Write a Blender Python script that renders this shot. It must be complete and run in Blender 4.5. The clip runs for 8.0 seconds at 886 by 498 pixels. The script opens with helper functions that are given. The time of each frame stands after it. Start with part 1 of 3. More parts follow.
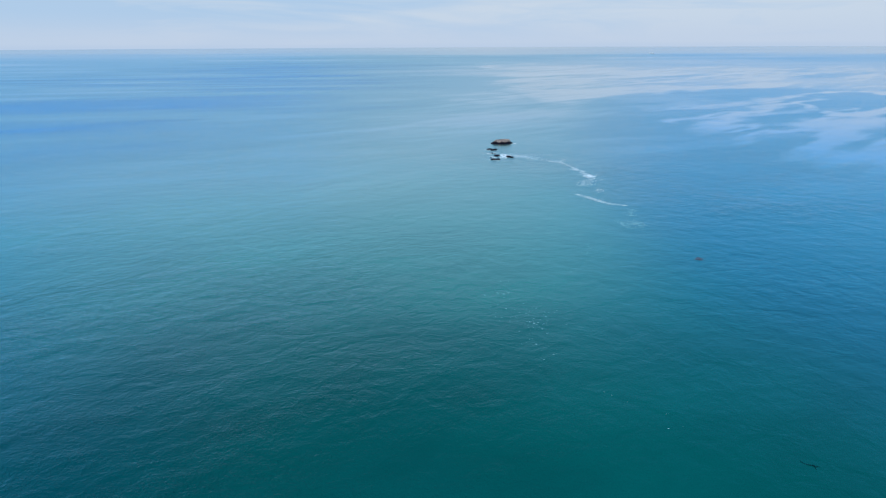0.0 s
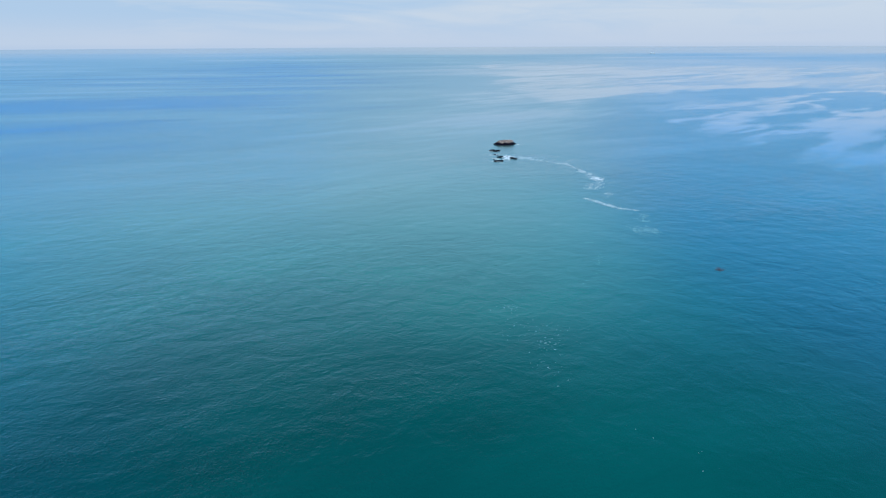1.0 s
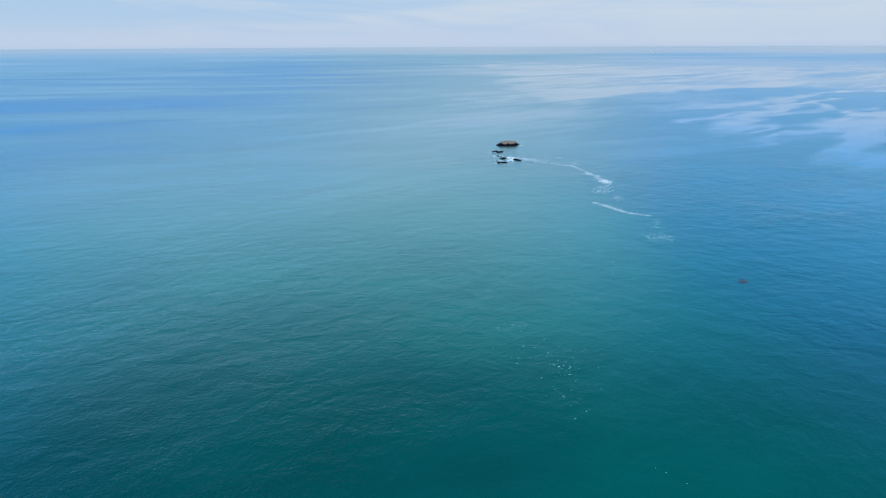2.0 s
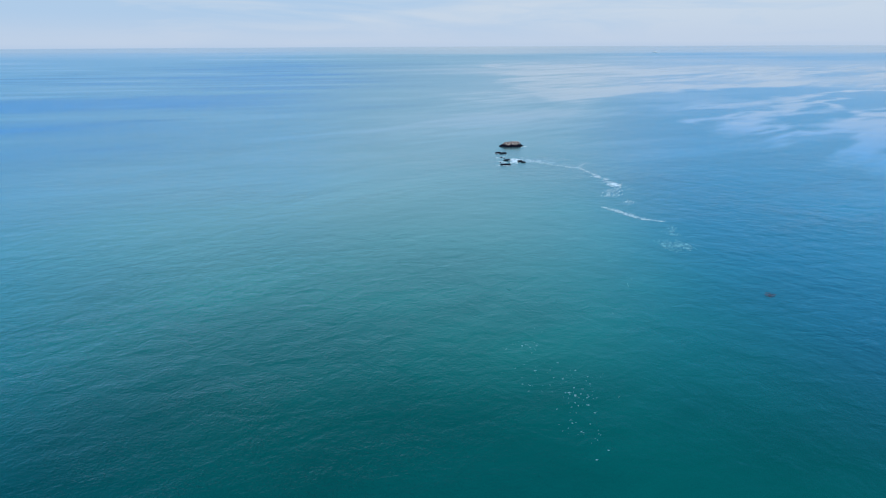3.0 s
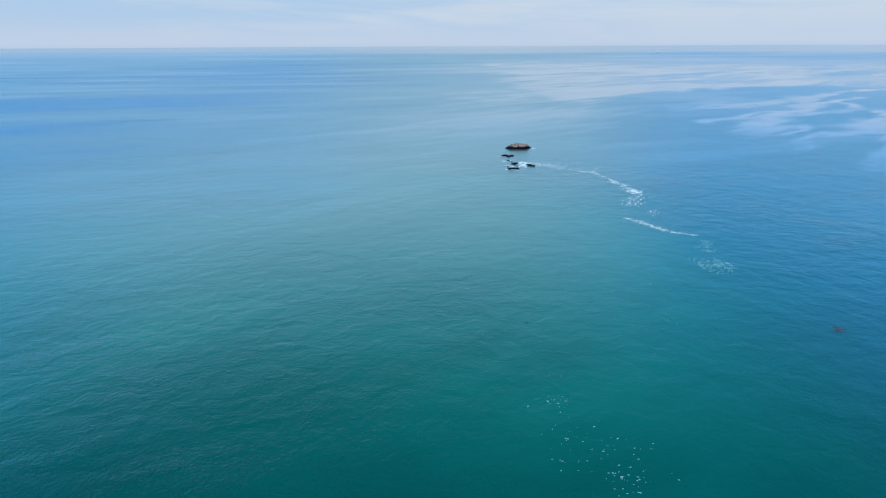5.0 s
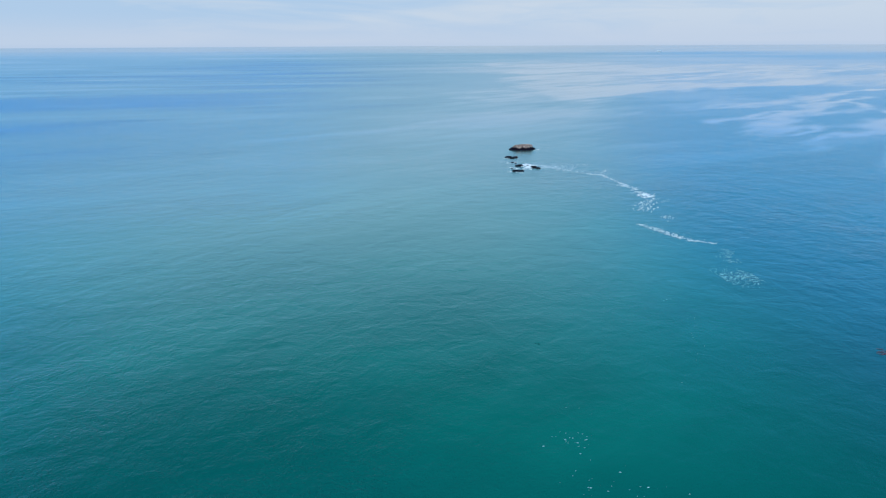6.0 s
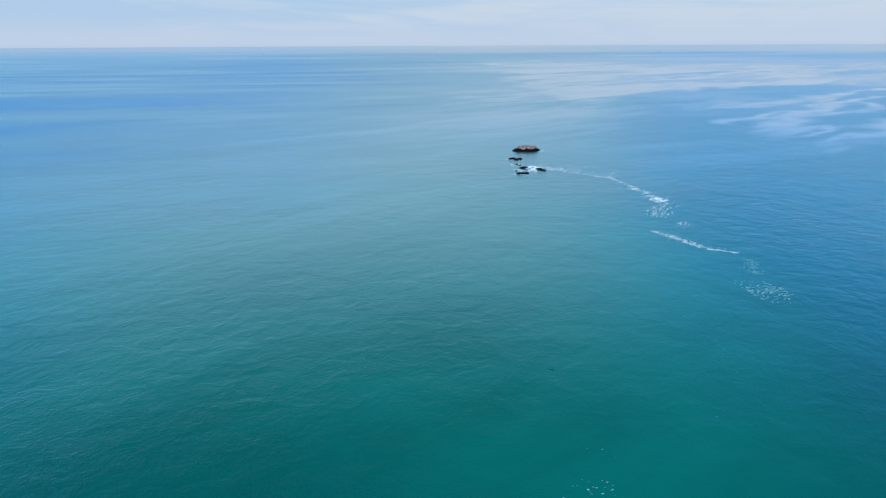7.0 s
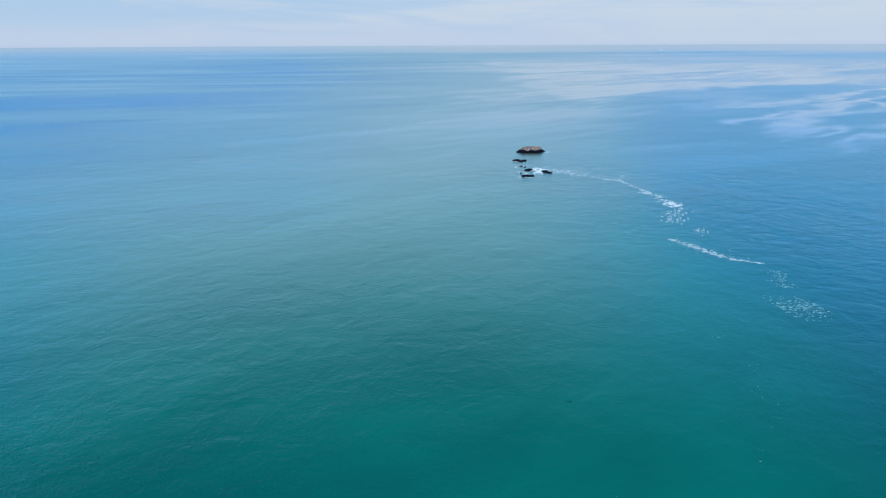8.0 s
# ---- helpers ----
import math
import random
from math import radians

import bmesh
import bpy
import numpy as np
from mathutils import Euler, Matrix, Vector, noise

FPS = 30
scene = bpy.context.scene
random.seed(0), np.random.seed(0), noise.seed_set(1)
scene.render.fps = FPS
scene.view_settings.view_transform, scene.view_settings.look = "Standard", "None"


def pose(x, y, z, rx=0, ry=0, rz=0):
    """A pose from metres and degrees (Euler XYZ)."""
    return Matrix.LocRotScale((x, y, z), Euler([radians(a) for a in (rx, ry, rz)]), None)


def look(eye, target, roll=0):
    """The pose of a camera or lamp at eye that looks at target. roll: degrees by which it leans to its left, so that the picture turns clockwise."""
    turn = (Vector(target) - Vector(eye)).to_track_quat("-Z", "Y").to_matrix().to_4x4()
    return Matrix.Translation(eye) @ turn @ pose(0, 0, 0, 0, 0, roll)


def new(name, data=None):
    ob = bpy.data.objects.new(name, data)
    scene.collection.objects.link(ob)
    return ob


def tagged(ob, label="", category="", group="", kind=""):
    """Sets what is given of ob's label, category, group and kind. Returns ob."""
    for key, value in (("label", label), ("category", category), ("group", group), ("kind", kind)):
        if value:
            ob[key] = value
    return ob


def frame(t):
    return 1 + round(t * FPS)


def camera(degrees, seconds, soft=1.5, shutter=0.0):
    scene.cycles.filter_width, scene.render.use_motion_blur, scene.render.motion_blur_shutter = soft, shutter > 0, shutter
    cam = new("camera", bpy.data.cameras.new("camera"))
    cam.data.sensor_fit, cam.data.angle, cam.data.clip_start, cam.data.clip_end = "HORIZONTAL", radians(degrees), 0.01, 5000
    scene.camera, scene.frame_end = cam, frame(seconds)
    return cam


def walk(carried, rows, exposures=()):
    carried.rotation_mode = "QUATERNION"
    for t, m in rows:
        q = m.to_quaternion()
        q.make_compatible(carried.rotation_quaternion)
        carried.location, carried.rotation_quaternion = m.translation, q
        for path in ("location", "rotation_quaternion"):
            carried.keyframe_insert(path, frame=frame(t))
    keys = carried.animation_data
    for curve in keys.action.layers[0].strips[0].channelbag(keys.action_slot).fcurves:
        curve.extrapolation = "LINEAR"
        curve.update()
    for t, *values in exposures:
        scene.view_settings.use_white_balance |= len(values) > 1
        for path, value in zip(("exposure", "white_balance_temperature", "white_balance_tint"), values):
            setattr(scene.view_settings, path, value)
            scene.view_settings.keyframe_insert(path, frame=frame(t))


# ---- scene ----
cam = camera(73.7, 8.0, soft=1.2)
# seconds, eye x, y, z, pitch, roll, yaw: a straight, slowly sinking flight out over the sea
ROWS = [
    (0.0, 0.000, 0.000, 60.00, -19.088, 0.25, 0.000),
    (1.0, -0.524, 11.797, 58.73, -19.094, 0.25, 0.026),
    (2.0, -1.045, 23.507, 57.46, -19.100, 0.25, 0.053),
    (3.0, -1.561, 35.130, 56.19, -19.107, 0.25, 0.079),
    (4.0, -2.074, 46.667, 54.93, -19.113, 0.25, 0.106),
    (5.0, -2.583, 58.116, 53.66, -19.119, 0.25, 0.132),
    (6.0, -3.088, 69.479, 52.40, -19.125, 0.25, 0.159),
    (7.0, -3.589, 80.756, 51.13, -19.131, 0.25, 0.185),
    (8.0, -4.086, 91.945, 49.87, -19.137, 0.25, 0.212),
]
walk(cam, [(t, pose(x, y, z, 90 + pitch, roll, yaw)) for t, x, y, z, pitch, roll, yaw in ROWS])

# ---------------------------------------------------------------- sky and sun
SUN_ELEVATION, SUN_TURN = 52.0, 200.0      # degrees; the turn is counted clockwise from +y
HAZE_LOW = (0.53, 0.635, 0.795, 1)
THIN_CLOUD = (0.06, 0.51, 0.93, 1)
GREY_CLOUD = (0.335, 0.68, 0.88, 1)
LOW_BLUE = (0.090, 0.495, 1.14, 1)
LOW_GREY = (0.235, 0.515, 0.83, 1)
LOW_TURN, HIGH_TURN = 3.0, -11.0      # the bank leans over to the left as it rises
CLOUD_BLUE = (0.43, 0.60, 0.81, 1)


def build_world():
    world = bpy.data.worlds.new("sky")
    scene.world = world
    world.use_nodes = True
    nt = world.node_tree
    nt.nodes.clear()
    N, L = nt.nodes.new, nt.links.new
    out, bg = N("ShaderNodeOutputWorld"), N("ShaderNodeBackground")
    sky = N("ShaderNodeTexSky")
    sky.sky_type, sky.sun_disc = "NISHITA", False
    sky.sun_elevation, sky.sun_rotation = radians(SUN_ELEVATION), radians(SUN_TURN)
    sky.air_density, sky.dust_density, sky.ozone_density = 1.0, 0.6, 2.0
    dim = N("ShaderNodeMix")
    dim.data_type, dim.blend_type = "RGBA", "MULTIPLY"
    dim.inputs["Factor"].default_value = 1
    L(sky.outputs["Color"], dim.inputs["A"])
    dim.inputs["B"].default_value = (0.026, 0.150, 0.185, 1)
    co, sep = N("ShaderNodeTexCoord"), N("ShaderNodeSeparateXYZ")
    L(co.outputs["Generated"], sep.inputs[0])
    # soft streaks of cloud, stretched along the horizon
    mp = N("ShaderNodeMapping")
    mp.inputs["Scale"].default_value = (2.6, 2.6, 20)
    L(co.outputs["Generated"], mp.inputs["Vector"])
    n1 = N("ShaderNodeTexNoise")
    n1.inputs["Scale"].default_value, n1.inputs["Detail"].default_value = 1.5, 6
    n1.inputs["Roughness"].default_value, n1.inputs["Distortion"].default_value = 0.56, 0.8
    L(mp.outputs[0], n1.inputs["Vector"])
    r1 = N("ShaderNodeValToRGB")
    r1.color_ramp.elements[0].position, r1.color_ramp.elements[0].color = 0.36, CLOUD_BLUE
    r1.color_ramp.elements[1].position, r1.color_ramp.elements[1].color = 0.64, (0.57, 0.675, 0.805, 1)
    lean = N("ShaderNodeMath")
    lean.operation = "MULTIPLY_ADD"
    L(sep.outputs["X"], lean.inputs[0])
    lean.inputs[1].default_value = 0.22
    L(n1.outputs["Fac"], lean.inputs[2])
    L(lean.outputs[0], r1.inputs[0])
    # pale haze right at the horizon
    hz = N("ShaderNodeMapRange")
    hz.interpolation_type = "SMOOTHSTEP"
    for k, v in zip(("From Min", "From Max", "To Min", "To Max"), (0.004, 0.05, 0.85, 0.0)):
        hz.inputs[k].default_value = v
    L(sep.outputs["Z"], hz.inputs["Value"])
    low = N("ShaderNodeMix")
    low.data_type = "RGBA"
    L(hz.outputs[0], low.inputs["Factor"])
    L(r1.outputs[0], low.inputs["A"])
    low.inputs["B"].default_value = HAZE_LOW
    rim = N("ShaderNodeMapRange")
    rim.interpolation_type = "SMOOTHSTEP"
    for k, v in zip(("From Min", "From Max", "To Min", "To Max"), (-0.004, 0.004, 0.3, 0.0)):
        rim.inputs[k].default_value = v
    L(sep.outputs["Z"], rim.inputs["Value"])
    edge = N("ShaderNodeMix")
    edge.data_type = "RGBA"
    L(rim.outputs[0], edge.inputs["Factor"])
    L(low.outputs["Result"], edge.inputs["A"])
    edge.inputs["B"].default_value = (0.42, 0.56, 0.78, 1)
    # the cloud bank thins out upwards into veiled and then clear blue
    up = N("ShaderNodeMapRange")
    up.interpolation_type = "SMOOTHSTEP"
    for k, v in zip(("From Min", "From Max", "To Min", "To Max"), (0.065, 0.185, 0.0, 1.0)):
        up.inputs[k].default_value = v
    L(sep.outputs["Z"], up.inputs["Value"])
    thin = N("ShaderNodeMix")
    thin.data_type = "RGBA"
    L(up.outputs[0], thin.inputs["Factor"])
    L(edge.outputs["Result"], thin.inputs["A"])
    # a broad greyish cloud bank stands out to sea, with loose cloud elsewhere
    flat = N("ShaderNodeVectorMath")
    flat.operation = "MULTIPLY"
    L(co.outputs["Generated"], flat.inputs[0])
    flat.inputs[1].default_value = (1, 1, 0)
    unit = N("ShaderNodeVectorMath")
    unit.operation = "NORMALIZE"
    L(flat.outputs[0], unit.inputs[0])

    def bank(turn, edge, core):
        """1 towards that turn, counted clockwise from +y, fading to 0; edge and core are cosines."""
        ahead, ramp = N("ShaderNodeVectorMath"), N("ShaderNodeMapRange")
        ahead.operation, ramp.interpolation_type = "DOT_PRODUCT", "SMOOTHSTEP"
        L(unit.outputs[0], ahead.inputs[0])
        ahead.inputs[1].default_value = (math.sin(radians(turn)), math.cos(radians(turn)), 0)
        for k, v in zip(("From Min", "From Max", "To Min", "To Max"), (edge, core, 0.0, 1.0)):
            ramp.inputs[k].default_value = v
        L(ahead.outputs["Value"], ramp.inputs["Value"])
        return ramp.outputs[0]
    n2 = N("ShaderNodeTexNoise")
    n2.inputs["Scale"].default_value, n2.inputs["Detail"].default_value, n2.inputs["Roughness"].default_value = 2.2, 4, 0.5
    L(co.outputs["Generated"], n2.inputs["Vector"])
    loose = N("ShaderNodeMath")
    loose.operation, loose.use_clamp = "MULTIPLY_ADD", True
    L(n2.outputs["Fac"], loose.inputs[0])
    loose.inputs[1].default_value = 0.8
    lift = N("ShaderNodeMath")
    lift.operation = "MULTIPLY_ADD"
    L(bank(HIGH_TURN, 0.790, 0.985), lift.inputs[0])
    lift.inputs[1].default_value, lift.inputs[2].default_value = 1.05, -0.48
    L(lift.outputs[0], loose.inputs[2])
    veil = N("ShaderNodeMix")
    veil.data_type = "RGBA"
    high = N("ShaderNodeMapRange")
    high.interpolation_type = "SMOOTHSTEP"
    for k, v in zip(("From Min", "From Max", "To Min", "To Max"), (0.12, 0.30, 0.0, 1.0)):
        high.inputs[k].default_value = v
    L(sep.outputs["Z"], high.inputs["Value"])
    L(loose.outputs[0], veil.inputs["Factor"])
    veil.inputs["A"].default_value, veil.inputs["B"].default_value = THIN_CLOUD, GREY_CLOUD
    gap = N("ShaderNodeMix")
    gap.data_type = "RGBA"
    L(high.outputs[0], gap.inputs["Factor"])
    below = N("ShaderNodeMix")
    below.data_type = "RGBA"
    L(bank(LOW_TURN, 0.945, 0.998), below.inputs["Factor"])
    below.inputs["A"].default_value, below.inputs["B"].default_value = LOW_BLUE, LOW_GREY
    L(below.outputs["Result"], gap.inputs["A"])
    L(veil.outputs["Result"], gap.inputs["B"])
    L(gap.outputs["Result"], thin.inputs["B"])
    clear = N("ShaderNodeMapRange")
    clear.interpolation_type = "SMOOTHSTEP"
    for k, v in zip(("From Min", "From Max", "To Min", "To Max"), (0.28, 0.60, 0.0, 0.95)):
        clear.inputs[k].default_value = v
    L(sep.outputs["Z"], clear.inputs["Value"])
    mix = N("ShaderNodeMix")
    mix.data_type = "RGBA"
    L(clear.outputs[0], mix.inputs["Factor"])
    L(thin.outputs["Result"], mix.inputs["A"])
    L(dim.outputs["Result"], mix.inputs["B"])
    L(mix.outputs["Result"], bg.inputs["Color"])
    L(bg.outputs[0], out.inputs[0])


build_world()
sun = new("sun", bpy.data.lights.new("sun", "SUN"))
sun.data.energy, sun.data.angle, sun.data.color = 2.2, radians(12), (1.0, 0.95, 0.88)
a, e = radians(SUN_TURN), radians(SUN_ELEVATION)
way = Vector((math.sin(a) * math.cos(e), math.cos(a) * math.cos(e), math.sin(e)))
sun.matrix_world = look(way * 500, (0, 0, 0))


# ---------------------------------------------------------------- number fields
def lattice(ix, iy, seed):
    h = (ix.astype(np.int64) * 374761393 + iy.astype(np.int64) * 668265263 + seed * 1442695041) & 0xFFFFFFFF
    h = ((h ^ (h >> 13)) * 1274126177) & 0xFFFFFFFF
    return ((h ^ (h >> 16)) & 0xFFFF) / 65535.0


def value_noise(x, y, seed):
    ix, iy = np.floor(x), np.floor(y)
    u, v = x - ix, y - iy
    u, v = u * u * (3 - 2 * u), v * v * (3 - 2 * v)
    return ((lattice(ix, iy, seed) * (1 - u) + lattice(ix + 1, iy, seed) * u) * (1 - v)
            + (lattice(ix, iy + 1, seed) * (1 - u) + lattice(ix + 1, iy + 1, seed) * u) * v)


def fbm(x, y, size, seed, octaves=4):
    """Cloudy noise from -1 to 1 with its largest lumps about `size` metres."""
    total, weight, amp = 0.0, 0.0, 1.0
    for k in range(octaves):
        total = total + amp * (2 * value_noise(x / size * 2 ** k + 17.3 * k, y / size * 2 ** k - 9.1 * k, seed + k) - 1)
        weight, amp = weight + amp, amp * 0.5
    return total / weight


def step(a, b, v):
    u = np.clip((v - a) / (b - a), 0, 1)
    return u * u * (3 - 2 * u)


def band(x, y, ax, ay, bx, by, width):
    """1 on the line from a to b, fading over width."""
    dx, dy = bx - ax, by - ay
    u = np.clip(((x - ax) * dx + (y - ay) * dy) / (dx * dx + dy * dy), 0, 1)
    d2 = (x - ax - u * dx) ** 2 + (y - ay - u * dy) ** 2
    return np.exp(-d2 / (width * width))


SEA_EDGE, RISE_FROM, RISE = 4900.0, 1800.0, 38.0
_rng = np.random.default_rng(5)
WAVES = []
for k in range(34):
    length = 3.2 * 1.095 ** k
    heading = radians(96) + _rng.normal(0, 0.9)
    WAVES.append((2 * math.pi / length * math.cos(heading), 2 * math.pi / length * math.sin(heading),
                  (0.0002 if length < 9 else 0.0005) * length ** 0.6, _rng.uniform(0, 6.28)))


def sea_height(x, y):
    """The height of the sea: swell and chop, and, far out, the slow rise that carries the sheet up to the horizon's line."""
    x, y = np.asarray(x, float), np.asarray(y, float)
    d = np.hypot(x, y)
    h = 0.0
    for kx, ky, amp, phase in WAVES:
        length = 2 * math.pi / math.hypot(kx, ky)
        fade = 1 - 0.85 * step(26 * length, 60 * length, d) - 0.15 * step(60 * length, 130 * length, d)
        h = h + amp * fade * np.sin(kx * x + ky * y + phase)
    gust = 0.75 + 0.5 * fbm(x, y, 70, 40, 3)
    return h * gust + RISE * np.clip((d - RISE_FROM) / (SEA_EDGE - RISE_FROM), 0, 1) ** 1.5


# ---------------------------------------------------------------- materials
def material(name, rough=0.6, specular=0.5):
    m = bpy.data.materials.new(name)
    m.use_nodes = True
    b = m.node_tree.nodes["Principled BSDF"]
    b.inputs["Roughness"].default_value = rough
    b.inputs["Specular IOR Level"].default_value = specular
    return m, m.node_tree, b


def mixrgb(nt, fac, a, b):
    n = nt.nodes.new("ShaderNodeMix")
    n.data_type = "RGBA"
    for key, v in (("Factor", fac), ("A", a), ("B", b)):
        if isinstance(v, bpy.types.NodeSocket):
            nt.links.new(v, n.inputs[key])
        else:
            n.inputs[key].default_value = v
    return n.outputs["Result"]


def sums(nt, op, a, b=0.0, c=0.0):
    n = nt.nodes.new("ShaderNodeMath")
    n.operation = op
    for k, v in enumerate((a, b, c)):
        if isinstance(v, bpy.types.NodeSocket):
            nt.links.new(v, n.inputs[k])
        else:
            n.inputs[k].default_value = v
    return n.outputs[0]


def texture(nt, vector, size, detail=3, rough=0.5, stretch=(1, 1, 1), turn=0.0, distort=0.0):
    """Noise whose lumps are about `size` metres, stretched along its own axes and turned about z."""
    mp, n = nt.nodes.new("ShaderNodeMapping"), nt.nodes.new("ShaderNodeTexNoise")
    mp.vector_type = "TEXTURE"
    mp.inputs["Scale"].default_value = [size * s for s in stretch]
    mp.inputs["Rotation"].default_value = (0, 0, radians(turn))
    nt.links.new(vector, mp.inputs["Vector"])
    nt.links.new(mp.outputs[0], n.inputs["Vector"])
    n.inputs["Scale"].default_value = 1
    n.inputs["Detail"].default_value, n.inputs["Roughness"].default_value = detail, rough
    n.inputs["Distortion"].default_value = distort
    return n.outputs["Fac"]


def span(nt, v, a, b, c=0.0, d=1.0):
    n = nt.nodes.new("ShaderNodeMapRange")
    for key, value in zip(("From Min", "From Max", "To Min", "To Max"), (a, b, c, d)):
        n.inputs[key].default_value = value
    nt.links.new(v, n.inputs["Value"])
    return n.outputs[0]


DEEP = (0.000, 0.073, 0.068, 1)     # clear dark teal water
BLUE = (0.000, 0.047, 0.084, 1)     # open blue water
AZURE_SHEEN = (0.004, 0.195, 0.480, 1)    # blue sky reflection on ruffled far water, painted into its colour
MURK = (0.002, 0.158, 0.122, 1)     # green water
SILT_SHEEN = (0.155, 0.212, 0.155, 1)     # pale silty water with the cloud bank's grey sheen put into the colour


def sea_material():
    m = bpy.data.materials.new("sea_water")
    m.use_nodes = True
    nt = m.node_tree
    nt.nodes.clear()
    N, L = nt.nodes.new, nt.links.new
    co = N("ShaderNodeTexCoord").outputs["Object"]

    def field(name):
        n = N("ShaderNodeAttribute")
        n.attribute_name = name
        return n.outputs["Fac"]
    murk, silt_sheen, blue, slick, chop = field("murk"), field("silt_sheen"), field("blue"), field("slick"), field("chop")
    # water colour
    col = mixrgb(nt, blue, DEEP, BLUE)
    # sky blue mirrored by ruffled water goes into the body colour
    col = mixrgb(nt, span(nt, slick, -1, 0, 1.0, 0.0), col, AZURE_SHEEN)
    col = mixrgb(nt, murk, col, MURK)
    col = mixrgb(nt, silt_sheen, col, SILT_SHEEN)
    cloudy = texture(nt, co, 22, 5, 0.58, (2.0, 1, 1), 24, 0.4)
    shade = N("ShaderNodeHueSaturation")
    L(col, shade.inputs["Color"])
    L(span(nt, cloudy, 0.3, 0.7, 0.87, 1.13), shade.inputs["Value"])
    # ripples: low swell, long crests, short wavelets and fine chop, stronger where the wind ruffles the water
    swell = texture(nt, co, 15.0, 3, 0.5, (1.2, 1, 1), 18, 0.4)
    r0 = texture(nt, co, 5.2, 3, 0.6, (1.1, 1, 1), 18, 0.4)
    r1 = texture(nt, co, 2.6, 3, 0.55, (1.1, 1, 1), 17, 0.3)
    r2 = texture(nt, co, 0.58, 2, 0.65, (1.15, 1, 1), 12, 0.3)
    r3 = texture(nt, co, 0.25, 2, 0.65, (1.3, 1, 1), 20, 0.4)
    short = sums(nt, "MULTIPLY_ADD", r1, 0.36, sums(nt, "MULTIPLY_ADD", r2, 0.33, sums(nt, "MULTIPLY", r3, 0.14)))
    # gusts: slanting patches of rougher water
    gust = span(nt, texture(nt, co, 11, 3, 0.55, (2.0, 1, 1), 26, 0.6), 0.30, 0.70, 0.55, 1.45)
    short = sums(nt, "MULTIPLY", sums(nt, "MULTIPLY", short, chop), gust)
    h = sums(nt, "MULTIPLY_ADD", swell, 1.10, sums(nt, "MULTIPLY_ADD", sums(nt, "MULTIPLY", r0, span(nt, chop, 0.4, 1.2, 0.8, 1.4)), 1.28, short))
    patch = texture(nt, co, 55, 3, 0.5, (1.8, 1, 1), 8)
    # the field runs from -1, ruffled by wind, over 0 to 1, smoothed, and 1.5, mirror calm
    calm = sums(nt, "MULTIPLY", span(nt, slick, 0, 1, 1.0, 0.12), span(nt, slick, 1, 1.5, 1.0, 0.2))
    calm = sums(nt, "MULTIPLY", calm, span(nt, slick, -1, 0, 2.6, 1.0))
    strength = sums(nt, "MULTIPLY", span(nt, patch, 0.25, 0.75, 0.32, 0.60), calm)
    bump = N("ShaderNodeBump")
    bump.inputs["Distance"].default_value = 0.25
    L(h, bump.inputs["Height"])
    L(strength, bump.inputs["Strength"])
    # body and sheen
    body, gloss = N("ShaderNodeBsdfDiffuse"), N("ShaderNodeBsdfGlossy")
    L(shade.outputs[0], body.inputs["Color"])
    # the light that comes back out of the water follows the same wavelets
    grain = sums(nt, "MULTIPLY_ADD", r2, 0.55, sums(nt, "MULTIPLY_ADD", r3, 0.42, sums(nt, "MULTIPLY", r1, 0.5)))
    lit = N("ShaderNodeBump")
    lit.inputs["Strength"].default_value, lit.inputs["Distance"].default_value = 1.0, 0.28
    L(sums(nt, "MULTIPLY", sums(nt, "MULTIPLY", grain, chop), gust), lit.inputs["Height"])
    L(lit.outputs[0], body.inputs["Normal"])
    gloss.inputs["Color"].default_value = (1, 1, 1, 1)
    L(sums(nt, "SUBTRACT", span(nt, slick, 0, 1, 0.26, 0.12), span(nt, slick, 1, 1.5, 0.0, 0.06)), gloss.inputs["Roughness"])
    L(bump.outputs[0], gloss.inputs["Normal"])
    face = N("ShaderNodeLayerWeight")
    L(bump.outputs[0], face.inputs["Normal"])
    rise = N("ShaderNodeMapRange")
    rise.interpolation_type = "SMOOTHSTEP"
    for k, v in zip(("From Min", "From Max", "To Min", "To Max"), (0.365, 1.03, 0.0, 1.0)):
        rise.inputs[k].default_value = v
    L(face.outputs["Facing"], rise.inputs["Value"])
    fac = sums(nt, "MULTIPLY_ADD", rise.outputs[0], sums(nt, "SUBTRACT", span(nt, slick, 0, 1.5, 0.75, 0.97), span(nt, slick, -1, 0, 0.26, 0.0)), 0.012)
    mix = N("ShaderNodeMixShader")
    L(fac, mix.inputs[0])
    L(body.outputs[0], mix.inputs[1])
    L(gloss.outputs[0], mix.inputs[2])
    L(mix.outputs[0], N("ShaderNodeOutputMaterial").inputs[0])
    return m


